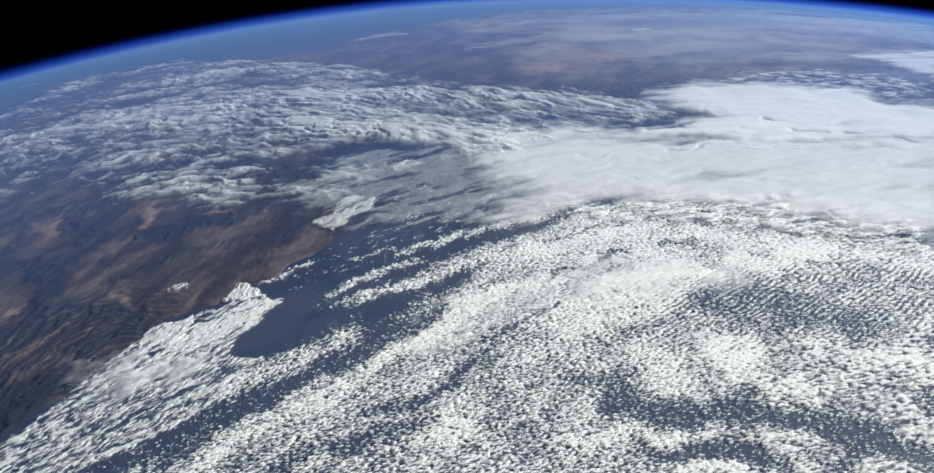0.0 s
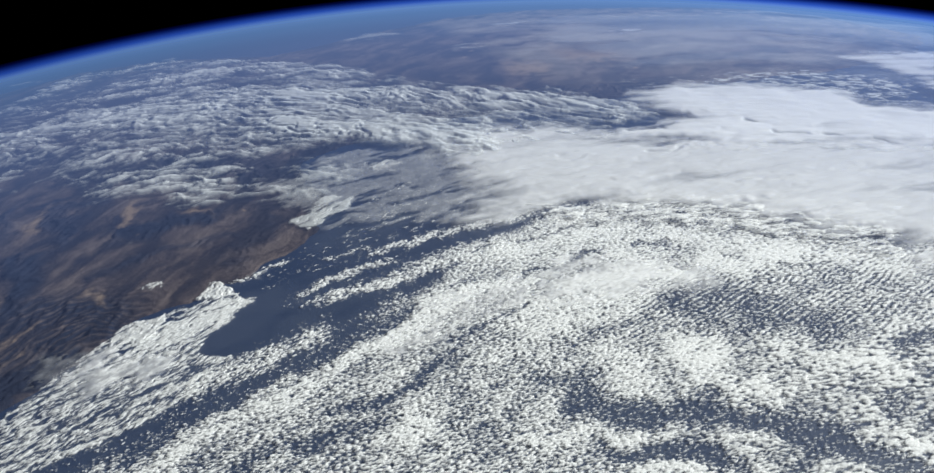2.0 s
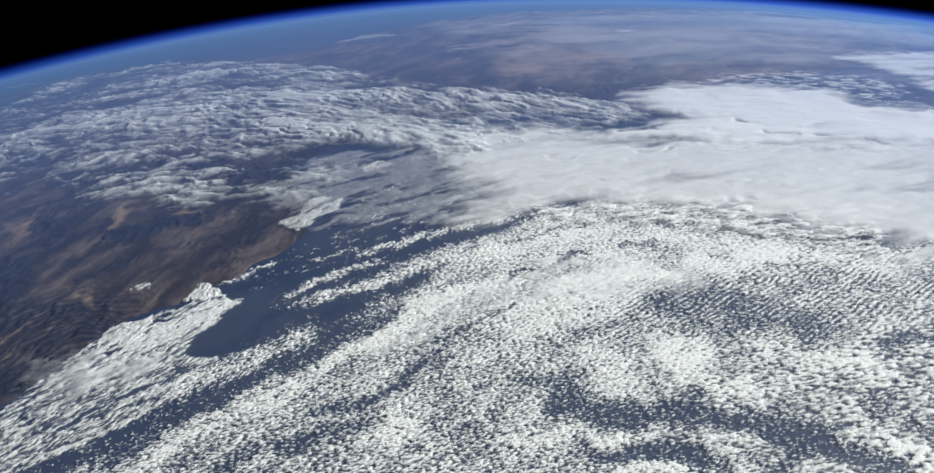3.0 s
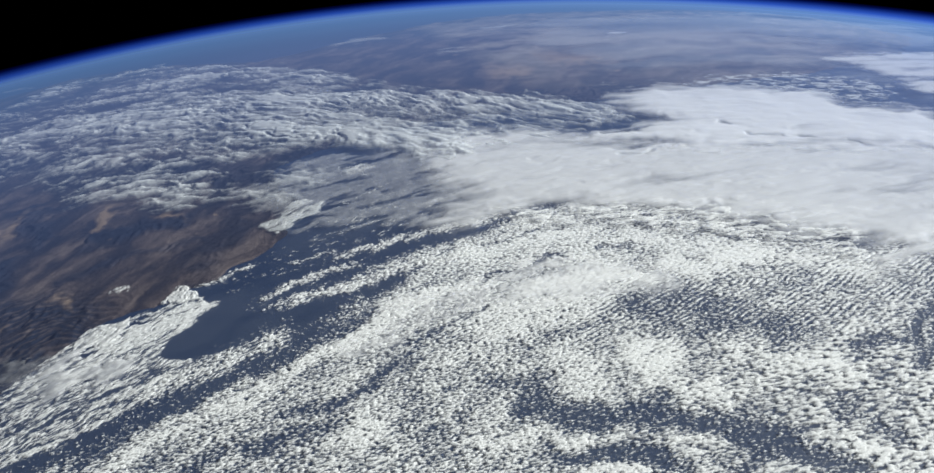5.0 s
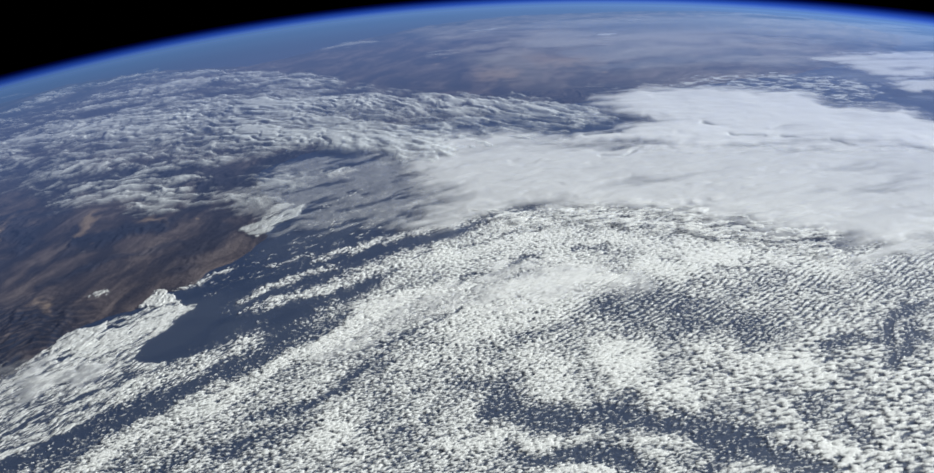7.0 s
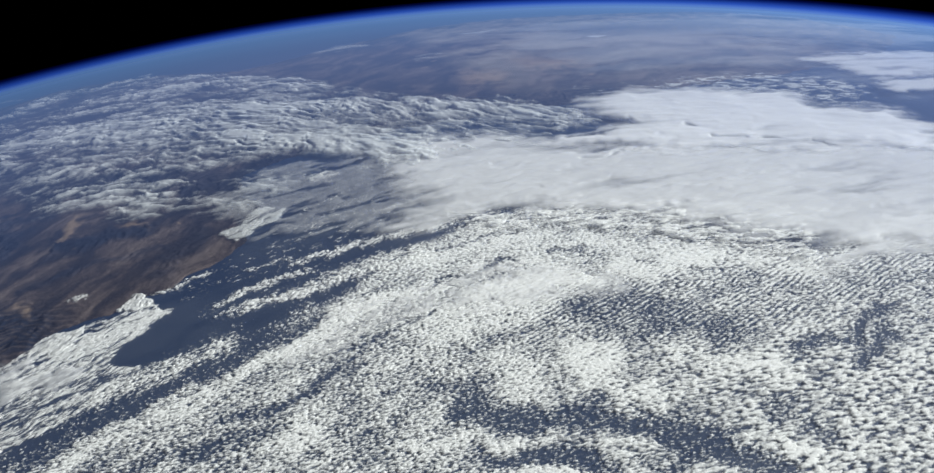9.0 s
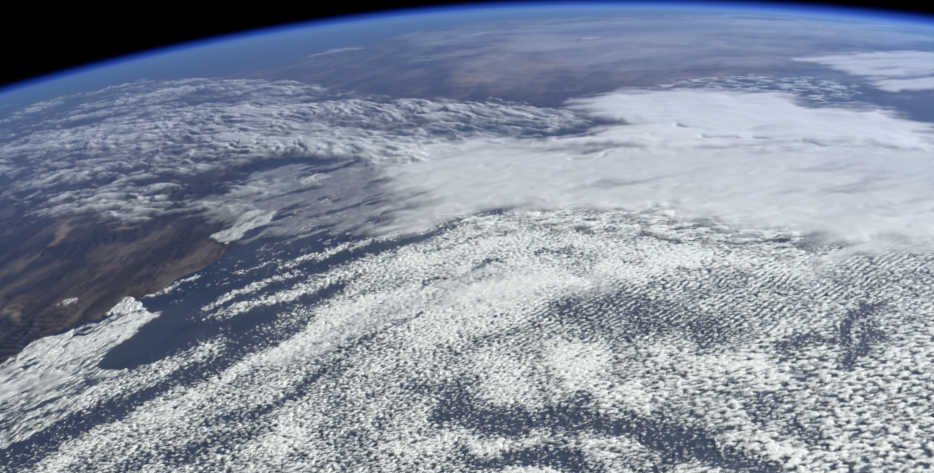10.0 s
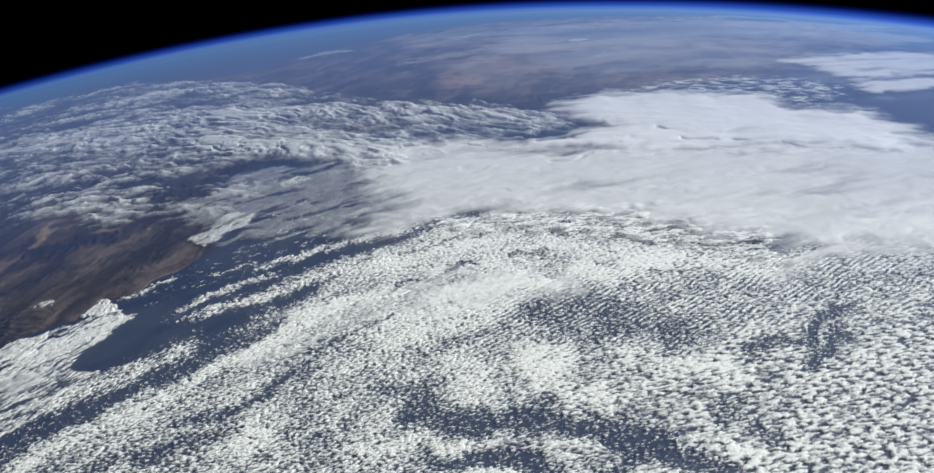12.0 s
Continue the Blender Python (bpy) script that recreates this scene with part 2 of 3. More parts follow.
DESERT = [(-30, 1300), (95, 1341), (317, 1349), (520, 1296), (673, 1172)]
FOLD = [(-358, 446), (-439, 489), (-412, 512), (-366, 499)]
ROCKS_AND_SHADE = [
    ([(-456, 532), (-431, 536), (-397, 531), (-364, 515), (-350, 488)], 22, 1.00),
    ([(-412, 476), (-381, 486), (-354, 489)], 18, 1.00),
    ([(-429, 404), (-411, 426), (-387, 437), (-367, 461)], 16, 1.00),
    ([(-497, 630), (-472, 593), (-454, 560)], 18, 1.00),
    ([(-516, 746), (-478, 702), (-453, 653)], 14, 0.80),
    ([(-391, 652), (-371, 667), (-341, 675), (-308, 665)], 15, 0.95),
    ([(-454, 435), (-428, 463), (-402, 486)], 26, 0.85),
    ([(-434, 395), (-411, 435), (-386, 458), (-364, 487), (-360, 507)], 34, 1.0),
    ([(-429, 515), (-409, 532), (-377, 518), (-352, 497)], 26, 0.9),
    ([(-465, 479), (-446, 506), (-431, 519)], 30, 0.75),
    ([(-400, 657), (-369, 659), (-342, 672), (-317, 674)], 20, 1.0),
    ([(-464, 561), (-468, 591), (-474, 623)], 17, 1.0),
    ([(-490, 691), (-489, 717), (-487, 737), (-459, 737)], 16, 0.8),
    ([(-403, 577), (-377, 602), (-332, 609), (-283, 627)], 9, 0.6),
    ([(-263, 580), (-246, 620), (-228, 664), (-218, 688)], 22, 0.5),
    ([(-539, 661), (-544, 699), (-558, 743)], 12, 0.6),
    ([(-708, 909), (-631, 919), (-445, 819), (-317, 800), (-211, 743)], 60, 0.8),
    # next two: shade under the rolling clouds, painted as broad dark ground
    ([(-820, 1186), (-638, 1119), (-493, 1111), (-335, 1019), (-167, 943)], 190, 0.75),
    ([(-213, 759), (-118, 807), (4, 883), (116, 899), (198, 913)], 110, 0.8),
    ([(295, 1439), (448, 1469), (559, 1500)], 80, 0.7),
    ([(182, 1230), (244, 1231)], 50, 0.6),
]
SANDS = [
    ([(-506, 648), (-509, 693), (-513, 721), (-510, 744), (-493, 757)], 6),
    ([(-411, 742), (-403, 703), (-403, 671), (-409, 637)], 7),
    ([(-347, 686), (-328, 698), (-309, 685), (-302, 662)], 5),
    ([(-455, 460), (-446, 484), (-432, 501), (-416, 514)], 5),
    ([(-442, 433), (-430, 459), (-416, 484)], 4),
    ([(-485, 534), (-479, 549)], 5),
    ([(-404, 536), (-391, 547), (-376, 540), (-358, 522)], 4),
    ([(112, 1175), (175, 1194), (267, 1166)], 55),
    ([(26, 1098), (120, 1108)], 40),
]
land()


# ---- clouds ----
def broken(x, y, cover, size, seed, wind, stretch=1.3, lump=1.0, mottle=0.3):
    """How far a field of puffs stands above the clear-sky limit, and the number of each puff."""
    on = cover > 0.015
    body, number = np.full(x.shape, -1.0), np.zeros(x.shape, int)
    x, y, cover = x[on], y[on], cover[on]
    wx, wy = x + 0.4 * size * fbm(x, y, size * 1.7, 2, seed + 1), y + 0.3 * size * fbm(x, y, size * 1.7, 2, seed + 2)
    u, v = turned(wx, wy, wind, stretch)
    near, own, ident = cells(u, v, size, seed)
    n = lump * (0.43 - near + 0.4 * (own - 0.5)) + 0.62 * fbm(u, v, size * 0.8, 4, seed + 5, 0.6) + mottle * fbm(u, v, size * 4, 3, seed + 6)
    body[on], number[on] = n + (cover - 0.5) * 1.35, ident
    return body, number


def strands(x, y, cover, size, seed, wind, stretch=2.4, sharp=0.5):
    """Drawn-out rolls and strands, smoother than puffs."""
    wx, wy = x + 0.9 * size * fbm(x, y, size * 3, 3, seed + 1), y + 0.6 * size * fbm(x, y, size * 3, 3, seed + 2)
    u, v = turned(wx, wy, wind, stretch)
    roll = 0.55 - 1.5 * np.abs(fbm(u, v, size * 1.3, 4, seed + 3))
    n = 0.85 * fbm(u, v, size, 5, seed + 5, 0.55) + sharp * roll
    return np.where(cover > 0.015, n + (cover - 0.5) * 1.7, -1.0)


def cloud_layer(name, label, x, y, body, base, rise, material, edge=0.42, most=1.0, kind="", parent=None, faces=None, low=-0.12, round_top=False):
    density = most * smooth(low, edge, body)
    h = np.clip(body - low, 0, 1.5)
    h = base + rise * (1.05 * (1 - np.exp(-1.5 * h)) if round_top else h)
    ob = sheet(name, x, y, h, {"cloud_water": density}, material, density, parent, faces)
    return tagged(ob, label, "cloud", kind=kind) if not parent else ob


def gathered(name, label, x, y):
    """A thing of several parts, standing at its base over a map point."""
    ob = new(name)
    ob.location = lift(np.array(float(x)), np.array(float(y)), 0.7)
    return tagged(ob, label, "cloud")


# the broad field of puffs over the open sea
FIELD = [(-311, 337), (-204, 396), (-96, 489), (-52, 536), (-16, 577), (36, 615), (89, 641), (152, 650), (233, 604), (287, 567), (350, 536)] + [(560, 640), (545, 545), (390, 268), (-240, 268)]
GAPS = [
    ([(26, 363), (56, 351), (98, 352), (129, 345), (155, 336), (181, 321)], 17, 0.60),
    ([(33, 319), (58, 314), (92, 314), (110, 308)], 10, 0.50),
    ([(-308, 341), (-274, 362), (-242, 382), (-212, 401), (-184, 421), (-150, 442), (-125, 466), (-97, 488)], 11, 0.60),
    ([(146, 307), (169, 305)], 8, 0.40),
    ([(192, 303), (224, 296)], 9, 0.50),
    ([(124, 467), (152, 473), (195, 450), (236, 430)], 26, 0.30),
    ([(125, 463), (135, 451), (143, 435)], 16, 0.22),
    ([(163, 423), (180, 432)], 9, 0.25),
    ([(283, 400), (314, 420), (355, 440), (376, 453)], 9, 0.50),
    ([(311, 392), (357, 420)], 9, 0.50),
    ([(254, 333), (266, 324)], 9, 0.35),
    ([(234, 337), (260, 358)], 7, 0.25),
    ([(-130, 371), (-102, 386), (-72, 405), (-50, 422)], 8, 0.35),
    ([(-168, 337), (-151, 344), (-120, 357)], 9, 0.45),
    ([(-160, 371), (-132, 381), (-113, 390)], 6, 0.30),
    ([(-50, 449), (-26, 463), (-4, 476)], 5, 0.35),
    ([(-213, 330), (-192, 340), (-168, 348)], 5, 0.30),
    ([(-61, 367), (-48, 349), (-44, 327)], 22, 0.16),
    ([(-1, 391), (17, 383), (30, 388)], 12, 0.22),
    ([(-10, 513), (22, 530), (62, 549), (69, 546)], 4, 0.50),
    ([(0, 577), (25, 579), (55, 594), (86, 609)], 4, 0.45),
    ([(109, 554), (136, 564)], 6, 0.40),
    ([(54, 443), (84, 448), (104, 453)], 8, 0.20),
    ([(-89, 397), (-73, 421), (-55, 437)], 6, 0.22),
]
THICK = [
    ([(56, 601), (121, 577), (174, 560), (225, 546), (273, 529), (330, 510)], 20, 0.26),
    ([(-276, 332), (-252, 347), (-215, 366), (-178, 391), (-147, 419), (-113, 447)], 9, 0.26),
    ([(-113, 447), (-86, 478), (-47, 502), (-3, 514)], 15, 0.36),
    ([(3, 460), (27, 457), (53, 470), (106, 490)], 30, 0.26),
    ([(-37, 572), (7, 554), (64, 570), (114, 534)], 26, 0.24),
    ([(41, 500), (89, 516), (139, 506)], 14, 0.50),
    ([(108, 424), (115, 393), (135, 411)], 16, 0.34),
    ([(60, 411), (68, 378), (83, 365)], 16, 0.22),
    ([(133, 379), (140, 355), (157, 371)], 14, 0.32),
    ([(-7, 334), (25, 329), (57, 331)], 10, 0.24),
    ([(117, 322), (136, 325), (151, 321)], 7, 0.28),
    ([(53, 305), (76, 305), (95, 302)], 6, 0.40),
    ([(237, 309), (255, 305)], 8, 0.35),
    ([(166, 529), (192, 508), (240, 543)], 14, 0.34),
    ([(186, 407), (208, 406), (234, 391), (265, 370)], 14, 0.14),
    ([(-108, 334), (-86, 353)], 14, 0.14),
]



def stratocumulus_field():
    x, y = box_grid([(-330, 262), (565, 690)], 0, 0.55)
    wx, wy = bent(x, y, 8, 21)
    inside = region(wx, wy, FIELD, 14)
    cover = 0.59 - 0.08 * smooth(-60, -190, x) + 0.10 * fbm(*turned(x, y, 30, 3.0), 24, 4, 23)
    # drawn out along the wind in the west
    cover = cover + 0.20 * smooth(60, -120, x) * fbm(*turned(x, y, 37, 7.0), 9, 3, 24)
    for pts, w, much in THICK:
        cover = cover + much * stroke(wx, wy, pts, w * 1.25)
    gx, gy = bent(wx, wy, 9, 36)
    for pts, w, much in GAPS:
        cover = cover - 0.95 * much * stroke(gx, gy, pts, w * 1.3)
    # rows of cloud along the wind in the south-east
    rows = stroke(wx, wy, ROWS, 100)
    _, across = turned(x + 2.5 * fbm(x, y, 30, 3, 25), y + 2.5 * fbm(x, y, 30, 3, 26), 34)
    cover = cover - 0.03 * rows + 0.21 * rows * np.sin(across * 2 * math.pi / 4.4) * (0.8 + fbm(x, y, 22, 2, 37))
    cover = np.clip(cover, 0.12, 1.0) * smooth(0.0, 0.6, inside) * np.where(inside > 0.03, 1, 0)
    # puffs grow toward the east, where cover is thick
    east = smooth(30, 190, x + 0.5 * (380 - y) + 25 * fbm(x, y, 60, 2, 27)) * smooth(0.35, 0.62, cover)
    far_east = (1 - 0.8 * rows) * 0.85 * smooth(120, 260, x + 0.6 * (360 - y) + 30 * fbm(x, y, 50, 2, 28)) * east
    body = np.where(cover > 0.015, 0.0, -1.0)
    ident = np.zeros(x.shape, int)
    for share, size, seed, wind, stretch in ((1 - east, 1.4, 31, 10, 3.2), (east - far_east, 1.9, 41, 8, 3.2), (far_east, 3.0, 45, 10, 2.7)):
        one, ident = broken(x, y, np.where(share > 0.01, cover, 0), size, seed, wind, stretch, 1.3, 0.16)
        body = body + np.where((share > 0.01) & (cover > 0.015), share * one, 0)
    field = gathered("stratocumulus_field", "broad field of small white broken cloud puffs over the ocean", 100, 420)
    # the puffs of the nearest stretch are single pieces, the rest one deck
    near = (x > PUFFS[0]) & (x < PUFFS[1]) & (y > PUFFS[2]) & (y < PUFFS[3]) & (body > 0.0) & (far_east > 0.4)
    found, count = np.unique(ident[near], return_counts=True)
    chosen = found[count > 8][:300]
    own = np.where(np.isin(ident, chosen), ident, 0).ravel()
    cloud_layer("cloud_deck", "", x, y, body, 0.7, 1.1, LOW_CLOUD, 0.56, low=-0.36, round_top=True, parent=field, faces=lambda q: own[q[:, 0]] == 0)["kind"] = "stuff"
    iy, ix = np.indices(x.shape)
    for one in chosen:
        m = ident == one
        m &= (x > PUFFS[0] - 12) & (x < PUFFS[1] + 12)
        r, c = iy[m], ix[m]
        cut = np.s_[max(r.min() - 1, 0):r.max() + 2, max(c.min() - 1, 0):c.max() + 2]
        mine = ident[cut].ravel() == one
        cloud_layer("cloud_puff", "", x[cut], y[cut], body[cut], 0.7, 1.1, LOW_CLOUD, 0.56, low=-0.36, round_top=True, parent=field, faces=lambda q: mine[q[:, 0]])["label"] = "single white cloud puff"


ROWS = [(116, 459), (207, 476), (325, 486)] + [(420, 500)]
PUFFS = (90, 340, 270, 400)


def cloud_bank(name, label, outline, soft, cover, size, seed, step, base=0.7, rise=0.9, warp=5.0, material=None, stretch=1.3, wind=30, edge=0.42, most=1.0, streak=0.15, fields=(), rolls=False, lump=1.0, kind="", parent=None):
    x, y = box_grid(outline, soft * 2 + warp, step)
    wx, wy = bent(x, y, warp, seed + 11)
    mask = region(wx, wy, outline, soft)
    c = cover + streak * fbm(*turned(wx, wy, wind, 6.0), size * 2.4, 4, seed + 13, 0.6)
    for pts, w, much in fields:
        c = c + much * stroke(wx, wy, pts, w)
    c = np.clip(c, 0.0, 1.1) * mask
    if rolls == "mixed":
        body = 0.95 * strands(x, y, c, size * 1.2, seed, wind, stretch) + 0.12 * broken(x, y, c, size, seed, wind, stretch * 0.6, lump)[0]
    else:
        body = strands(x, y, c, size, seed, wind, stretch) if rolls else broken(x, y, c, size, seed, wind, stretch, lump)[0]
    return cloud_layer(name, label, x, y, body, base, rise, material or LOW_CLOUD, edge, most, kind, parent)


def cloud_streak(label, pts, width, cover, size, seed, step=0.6, base=0.7, rise=0.75, material=None, warp=4.0, fade=0.25, wind=28, stretch=1.5, edge=0.42, most=1.0, name="cloud_streak", rolls=False):
    x, y = box_grid(pts, width + warp * 2, step)
    wx, wy = bent(x, y, warp, seed + 11)
    c = cover * stroke(wx, wy, pts, width * 1.6, fade)
    body = strands(x, y, c, size, seed, wind, stretch) if rolls else broken(x, y, c, size, seed, wind, stretch)[0]
    return tagged(cloud_layer(name, label, x, y, body, base, rise, material or LOW_CLOUD, edge, most, "" if rolls else "stuff"), group="far cloud streaks" if rolls else "cloud streaks over the sea")


def veil(name, label, outline, soft, seed, step, base, most, warp=25, rough=0.35, size=60, wind=8, stretch=2.5, edge=0.8, holes=(), rise=1.4, cut=0.2, parent=None, slits=0.0, material=None):
    """A smooth sheet of high cloud, or of painted haze, thin at its rim."""
    x, y = box_grid(outline, soft + warp * 1.5, step)
    wx, wy = bent(x, y, warp, seed)
    wx, wy = bent(wx, wy, warp * 0.3, seed + 4)
    inside = region(wx, wy, outline, soft)
    fibre = fbm(*turned(wx, wy, wind, stretch), size, 4, seed + 2, 0.55) + 0.5 * fbm(*turned(x, y, wind + 6, stretch * 1.7), size * 0.3, 4, seed + 3, 0.6)
    body = inside + rough * fibre * smooth(0, 0.35, inside)
    for pts, w, much in holes:
        body = body - much * stroke(wx, wy, pts, w)
    if slits:
        body = body - slits * smooth(0.12, 0.5, fbm(*turned(x, y, wind + 4, 5.0), 11, 3, seed + 7))
    body = body - cut
    return cloud_layer(name, label, x, y, body, base, rise, material or HIGH_CLOUD, edge, most, parent=parent)


stratocumulus_field()
COASTAL = gathered("coastal_cloud_bank", "dense white cloud bank lying against the desert shore", -250, 470)
CIRRUS = gathered("cirrostratus_sheet", "broad smooth white high cloud sheet with rippled fringe", 350, 750)
BANK = [(-417, 380), (-406, 394), (-393, 411), (-378, 433), (-368, 450), (-358, 462), (-351, 476), (-335, 487), (-331, 499), (-318, 498), (-309, 503), (-302, 512), (-290, 517), (-279, 520), (-279, 537), (-274, 548), (-267, 541), (-263, 530), (-249, 523), (-231, 517), (-229, 513), (-238, 501), (-250, 487), (-260, 471), (-266, 457), (-262, 448), (-243, 440), (-225, 444), (-270, 389), (-312, 361), (-347, 344), (-387, 331), (-460, 310), (-450, 345)]
cloud_bank("bank_deck", "", BANK, 3.0, 0.66, 1.6, 51, 0.5, wind=38, streak=0.5, stretch=4.2, lump=0.6, most=0.84, edge=0.7, rise=0.6, fields=[
    ([(-335, 467), (-323, 477), (-311, 487), (-304, 496)], 2.5, -0.9), ([(-301, 495), (-282, 507), (-267, 520)], 2.0, -0.8), ([(-334, 460), (-322, 461)], 5, -1.0), ([(-275, 521), (-273, 536)], 1.8, -0.7), ([(-318, 505), (-319, 522), (-318, 535)], 2.5, -0.6), ([(-267, 391), (-239, 419), (-211, 435)], 5, -0.35), ([(-340, 372), (-315, 398), (-286, 419)], 5, -0.4),
    ([(-319, 460), (-294, 478), (-268, 498), (-246, 512)], 26, 0.4)], parent=COASTAL)
STREAK = "narrow ragged streak of white puffs over dark sea"
for k, (pts, w, c, size) in enumerate([
    ([(-294, 388), (-251, 413), (-209, 435), (-178, 455), (-146, 480)], 15, 0.72, 2.1),
    ([(-204, 492), (-167, 509), (-116, 525), (-62, 552), (-5, 568), (54, 590)], 10, 0.82, 2.1),
    ([(-210, 501), (-174, 531), (-138, 548), (-94, 567)], 6, 0.78, 2.0),
    ([(-160, 559), (-116, 580), (-59, 602), (1, 619), (63, 635)], 8, 0.74, 2.1),
    ([(-135, 467), (-116, 484), (-96, 506)], 12, 0.5, 2.1),
    ([(-116, 540), (-72, 560), (-27, 578), (27, 598)], 9, 0.68, 2.1),
    ([(-266, 538), (-241, 553), (-226, 564), (-203, 578)], 4, 0.8, 2.0),
    ([(-194, 567), (-161, 571), (-128, 592)], 4, 0.55, 2.0),
    ([(-154, 661), (-123, 695), (-91, 718)], 5, 0.42, 2.2),
]):
    cloud_streak(STREAK, pts, w, c, size, 61 + 5 * k, 0.5, stretch=2.2, edge=0.6, most=0.9)
cloud_bank("scattered_cloud", "loose scatter of tiny white puffs over open sea", [(-359, 341), (-288, 382), (-215, 411), (-145, 468), (-106, 525), (-29, 553), (-42, 526), (-116, 468), (-179, 413), (-244, 376), (-305, 339)], 10, 0.06, 2.0, 191, 0.5, rise=0.6, streak=0.3, wind=32, stretch=1.4, kind="stuff")
cloud_bank("scattered_cloud", "loose scatter of tiny white puffs beside the shore", [(-240, 546), (-195, 582), (-153, 648), (-78, 702), (-30, 667), (-70, 617), (-139, 573), (-192, 547), (-222, 533)], 10, 0.08, 2.4, 195, 0.55, rise=0.5, streak=0.3, wind=30, stretch=3.5, most=0.7, kind="stuff")
cloud_bank("shore_cloud", "small white cloud patch at the edge of land", [(-221, 643), (-206, 660), (-196, 688), (-184, 696), (-158, 681), (-162, 664), (-177, 642), (-197, 622)], 4, 0.95, 7.0, 101, 0.6, base=2.0, rise=0.8, material=MID_CLOUD, stretch=4.5, warp=6, wind=40, streak=0.5, most=0.58, edge=0.9, rolls=True)
cloud_bank("wedge", "", [(-285, 522), (-279, 547), (-275, 550), (-258, 537), (-253, 528), (-266, 519)], 1.5, 1.0, 3.0, 109, 0.5, base=0.9, rise=0.9, rolls=True, stretch=3.2, warp=2.0, wind=70, streak=0.6, most=0.62, parent=COASTAL)["label"] = "sharp-edged white cloud wedge"
cloud_bank("shelf", "", [(-345, 465), (-345, 484), (-338, 496), (-321, 500), (-309, 505), (-302, 490), (-312, 473), (-329, 468)], 2.0, 0.95, 3.0, 106, 0.5, base=0.9, rise=0.9, rolls=True, stretch=3.2, warp=3.0, wind=50, streak=0.7, most=0.6, parent=COASTAL)["label"] = "sharp-edged white cloud shelf"
# added sheet: lightens the open sea with a painted haze
veil("haze_sheet", "thin grey sheet painting faint haze close above the open sea", [(-377, 344), (-347, 400), (-309, 460), (-272, 517), (-215, 557), (-164, 622), (-104, 680), (-12, 723), (128, 649), (266, 547), (337, 514)] + [(520, 600), (520, 520), (380, 275), (-300, 275)], 30, 201, 5.0, 0.4, 0.065, warp=20, rough=0.4, size=60, wind=30, rise=0.1, material=HAZE_SHEET)
cloud_bank("shore_cloud", "wispy white cloud over the edge of land", [(-159, 768), (-131, 777), (-107, 763), (-117, 739), (-144, 747)], 7, 0.7, 6, 105, 0.8, base=2.0, stretch=2.5, rolls=True, edge=0.9, most=0.6)
cloud_bank("shore_cloud", "ragged white cloud wedge above the coast", [(-343, 550), (-331, 554), (-323, 547), (-331, 542)], 4, 0.8, 3.5, 107, 0.6, base=2.0, edge=0.8, most=0.65)

# rolling broken cloud over the land
ALTO = [(-696, 807), (-800, 1048), (-817, 1185), (-777, 1398), (-587, 1424), (-261, 1214), (-157, 1114), (-67, 1031), (133, 948), (207, 864), (97, 805), (-27, 779), (-117, 781), (-169, 725), (-203, 673), (-296, 699), (-425, 740), (-540, 788)]
ALTO_MORE = [
    ([(-269, 907), (-161, 869), (-82, 823), (-10, 770)], 34, 0.34),
    ([(-629, 1057), (-466, 1026), (-296, 941), (-164, 894), (-45, 828)], 80, 0.22), ([(-489, 804), (-375, 757), (-245, 704)], 36, 0.10), ([(-365, 1042), (-240, 1027), (-69, 980), (90, 936), (170, 890)], 60, 0.26),
    ([(-628, 850), (-541, 772), (-433, 788)], 60, -0.2), ([(-270, 770), (-207, 803), (-123, 792)], 50, -0.4), ([(-820, 1100), (-700, 1235), (-560, 1330)], 120, -0.3), ([(-700, 1080), (-600, 1130), (-500, 1130)], 22, -0.55)]


def altocumulus_field():
    """Long grey rolls that follow the bend of the wind, with narrow gaps between them."""
    x, y = box_grid(ALTO, 90, 1.65)
    wx, wy = bent(x, y, 18, 122)
    cover = 0.54 * np.ones(x.shape)
    for pts, w, much in ALTO_MORE:
        cover = cover + much * stroke(wx, wy, pts, w)
    on = region(wx, wy, ALTO, 50)
    v = y + 0.0008 * np.maximum(x + 500, 0) ** 2 - 0.3 * (x + 300) * smooth(960, 720, y) + 14 * fbm(x, y, 110, 3, 112)
    u = x + 14 * fbm(x, y, 90, 3, 113)
    rolled = 0.5 * fbm(u / 4.2, v, 24, 4, 114, 0.55) + 0.5 * fbm(u / 2.8, v, 9, 4, 115, 0.58)
    clumped = 0.6 * fbm(u / 1.6, v, 20, 5, 117, 0.6)
    right = smooth(-300, -40, x + 40 * fbm(x, y, 80, 2, 121))
    body = (cover - 0.5) * 1.6 + 0.35 * fbm(u / 2, v, 75, 3, 120) + rolled * (1 - right) + clumped * right
    gap = (1 - 0.6 * right) * smooth(0.15, 0.02, np.abs(fbm(u / 4.0, v, 15, 3, 116, 0.5))) * smooth(-0.15, 0.3, fbm(u / 2, v, 60, 2, 119))
    body = body - 0.75 * gap - 1.2 * (1 - smooth(0, 0.7, on))
    cloud_layer("altocumulus_field", "wide field of broken grey-white rolling clouds over brown land", x, y, body, 3.0, 4.5, MID_CLOUD, 0.95, 0.66, "stuff", low=-0.5)


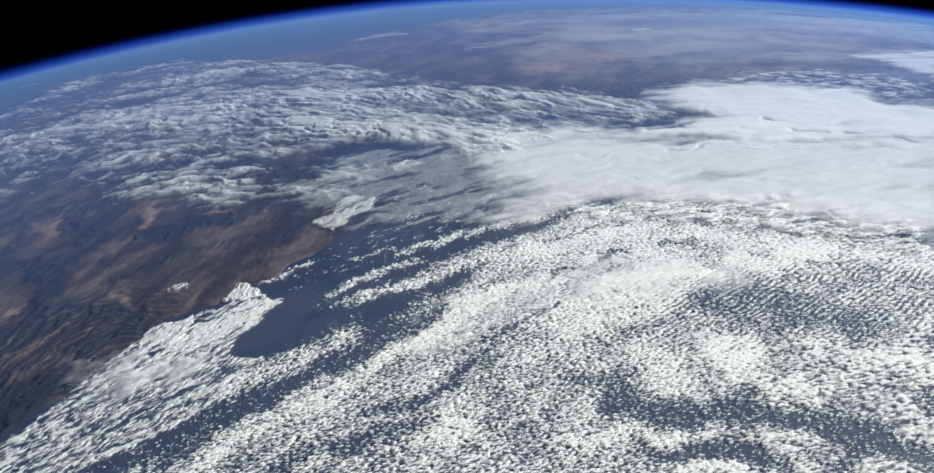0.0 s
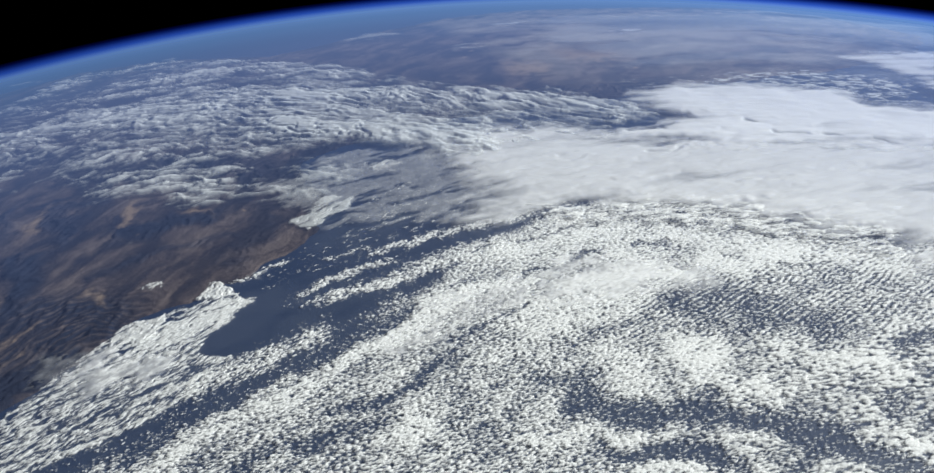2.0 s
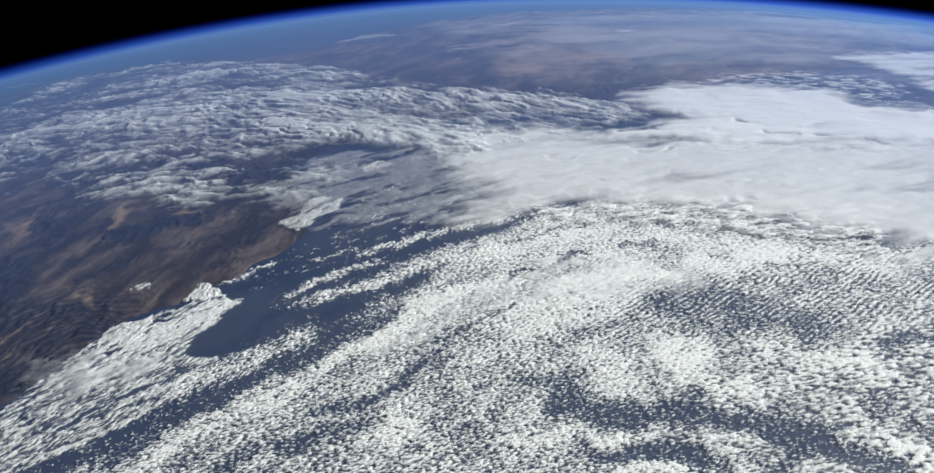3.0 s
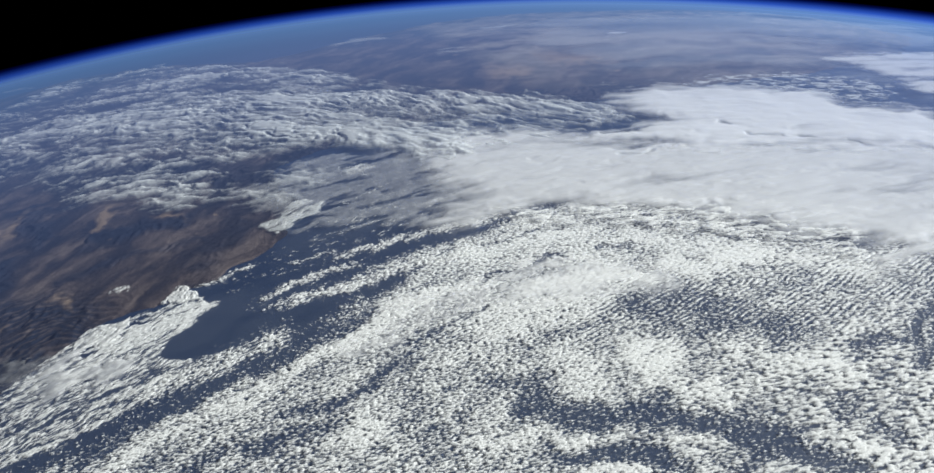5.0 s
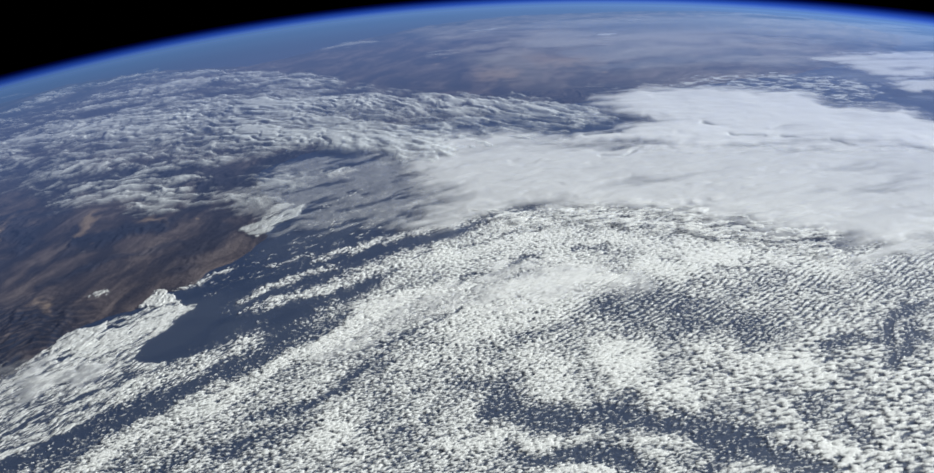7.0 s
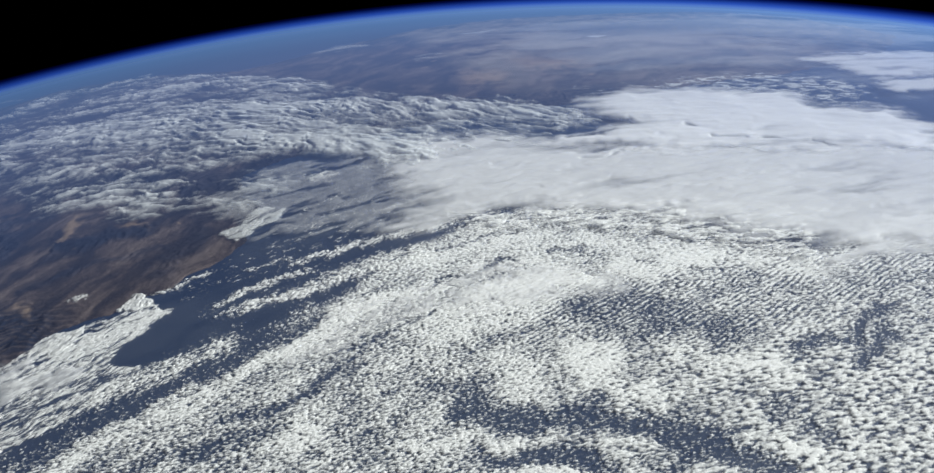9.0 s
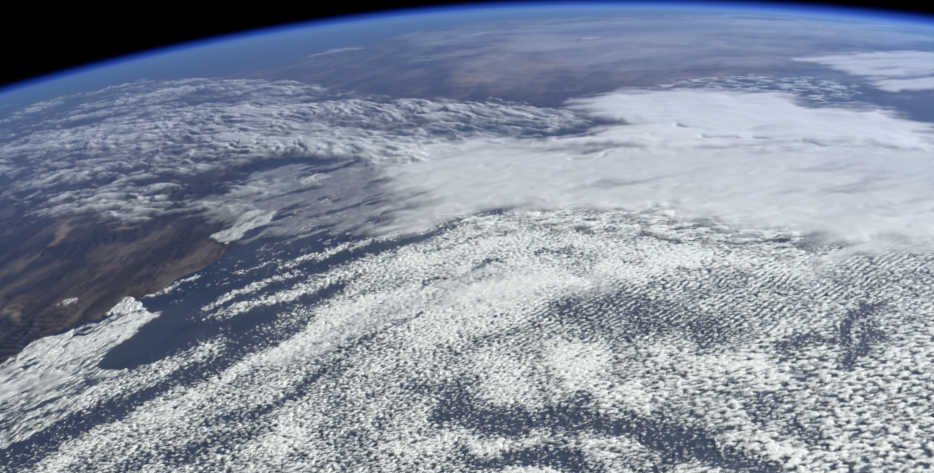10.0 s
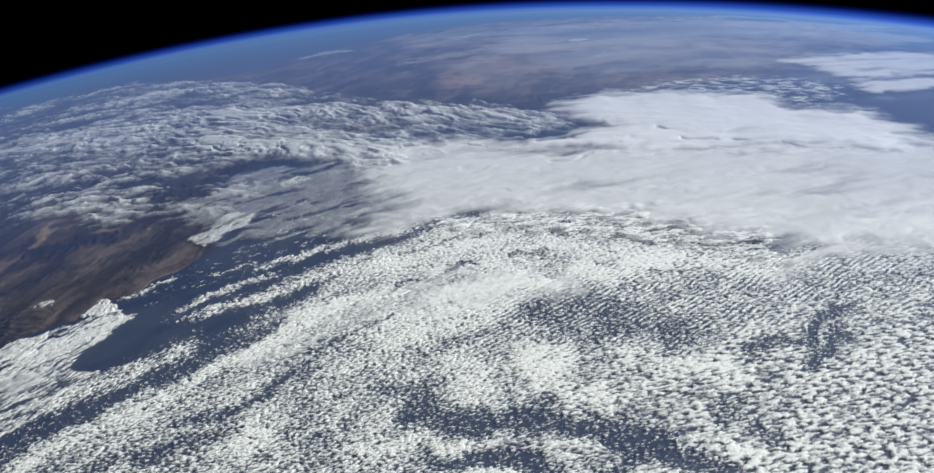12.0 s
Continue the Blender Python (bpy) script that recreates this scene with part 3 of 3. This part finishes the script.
altocumulus_field()
veil("altostratus_veil", "thin grey veil drifting over the coastal sea", [(-260, 716), (-213, 767), (-131, 800), (-46, 811), (21, 773), (-5, 671), (-56, 640), (-116, 619), (-163, 615), (-215, 667)], 40, 117, 2.0, 3.0, 0.25, warp=15, rough=1.0, size=22, wind=20, stretch=4)
THIN = "thin milky veil lying on bright sea cloud"
veil("thin_cloud_veil", THIN, [(-111, 435), (-86, 481), (-47, 505), (-3, 517), (5, 499), (-16, 468), (-55, 450), (-82, 425)], 16, 171, 1.5, 1.6, 0.28, warp=7, rough=0.8, size=12, wind=36, stretch=5, rise=0.6)
veil("thin_cloud_veil", THIN, [(-5, 509), (39, 541), (92, 535), (153, 519), (168, 496), (130, 486), (74, 483), (23, 472)], 20, 175, 1.5, 1.6, 0.42, warp=8, rough=0.8, size=14, wind=20, stretch=4, rise=0.6)
veil("top_veil", "", [(-363, 430), (-352, 450), (-337, 462), (-308, 452), (-284, 440), (-294, 426), (-320, 420), (-341, 415)], 14, 179, 1.2, 1.6, 0.42, warp=7, rough=0.9, size=20, wind=30, stretch=2.5, parent=COASTAL)["label"] = "thin milky veil"

# smooth high cloud
veil("upper_deck", "", [(477, 747), (361, 751), (261, 762), (196, 779), (137, 796), (219, 831), (225, 873), (189, 912), (207, 948), (281, 974), (395, 962), (468, 938), (500, 889), (557, 877)] + [(584, 878), (606, 815), (614, 754)] + [(1000, 790)], 40, 121, 2.0, 6.0, 0.98, warp=16, rough=0.28, cut=0.1, size=40, rise=3.6, wind=-6, stretch=3.0, edge=0.9, holes=[
    ([(343, 790), (370, 785)], 5, 0.35), ([(389, 779), (399, 772)], 5, 0.35), ([(440, 766), (466, 755)], 6, 0.35), ([(317, 833), (325, 824)], 4, 0.35), ([(109, 833), (176, 835), (232, 846)], 18, 0.28), ([(168, 804), (224, 820)], 7, 0.35)], parent=CIRRUS)
veil("lower_veil", "", [(-117, 838), (-44, 843), (28, 830), (98, 814), (151, 795), (267, 779), (486, 761)] + [(1000, 800), (900, 560)] + [(346, 522), (380, 526), (336, 548), (289, 570), (241, 598), (189, 621), (132, 634), (72, 641)] + [(-12, 612), (-47, 604), (-57, 625), (-12, 656), (-55, 656), (-15, 690), (-52, 710), (-62, 755), (-103, 801)], 46, 125, 2.0, 2.6, 0.85, warp=8, rough=0.34, rise=3.4, cut=0.06, size=34, wind=10, stretch=5.0, edge=0.95, holes=[
    ([(79, 601), (121, 584), (160, 566), (209, 547)], 22, 0.22), ([(-98, 845), (-94, 729), (-109, 636)], 110, 0.35), ([(59, 633), (128, 613), (183, 600), (234, 577), (295, 559), (376, 540)], 30, 0.30), ([(260, 538), (342, 519)], 16, 0.14), ([(165, 617), (214, 619), (260, 628)], 9, 0.2), ([(172, 743), (217, 756)], 6, 0.4)], parent=CIRRUS)["label"] = "pale grey-white veil with soft streaks"
cloud_bank("ripple_fringe", "", [(171, 1006), (259, 985), (363, 1034), (510, 1057), (583, 1020), (619, 978), (546, 859), (475, 903), (400, 954), (276, 959)], 34, 0.62, 6.0, 141, 1.6, base=6.0, rise=0.8, warp=12, material=MID_CLOUD, wind=-6, stretch=4.0, edge=1.0, most=0.7, rolls=True, kind="stuff", parent=CIRRUS)["label"] = "rippled thin cloud rows"
cloud_bank("broken_fringe", "", [(0, 657), (70, 627), (133, 642), (242, 640), (312, 632), (395, 605), (325, 488), (366, 501), (323, 521), (278, 544), (220, 569), (124, 591), (44, 600)], 12, 0.60, 3.6, 145, 1.0, base=4.6, rise=1.2, warp=9, wind=0, stretch=4.5, edge=0.75, most=0.85, streak=0.3, rolls="mixed", kind="stuff", parent=CIRRUS)["label"] = "bright broken lumps along the veil's edge"
veil("far_cloud_sheet", "distant pale cloud sheet beneath the horizon haze", [(587, 1137), (681, 1157), (876, 1202)] + [(1050, 1230), (1050, 1000)] + [(733, 960), (663, 954), (630, 991), (617, 1078)], 32, 131, 4.0, 8.0, 0.8, warp=26, rough=0.6, rise=1.2, stretch=5, size=50, edge=1.0)
for k, pts in enumerate([[(344, 1493), (391, 1484)], [(25, 1425), (86, 1457), (159, 1469)], [(-278, 1364), (-192, 1404), (-101, 1441)], [(256, 1327), (338, 1345)], [(-914, 1457), (-855, 1437), (-805, 1422)], [(-61, 1227), (0, 1241), (41, 1244)], [(763, 1331), (809, 1277)]]):
    cloud_streak("far thin cloud streak under the blue horizon haze", pts, 26, 0.62, 30, 151 + 4 * k, 5.0, 7.0, 2.0, HIGH_CLOUD, 15, 0.3, 5, 3.0, 0.9, 0.4, "far_cloud_streak", True)
veil("fog_fringe", "", [(-405, 433), (-394, 465), (-372, 472), (-353, 477), (-337, 456), (-357, 432), (-384, 417)], 14, 161, 1.2, 1.6, 0.12, warp=10, rough=0.7, size=22, wind=40, parent=COASTAL)["label"] = "thin grey fog over land"
# added sheet: paints haze over the far land and brightens it
veil("far_haze_sheet", "thin pale bluish sheet painting haze over the distant desert", [(303, 1567), (512, 1625), (714, 1628), (1039, 1573), (671, 975), (573, 1060), (398, 1086), (248, 1164), (154, 1361)], 110, 205, 9.0, 4.0, 0.2, warp=60, rough=0.7, size=120, wind=0, stretch=4, rise=0.2, material=HAZE_SHEET)
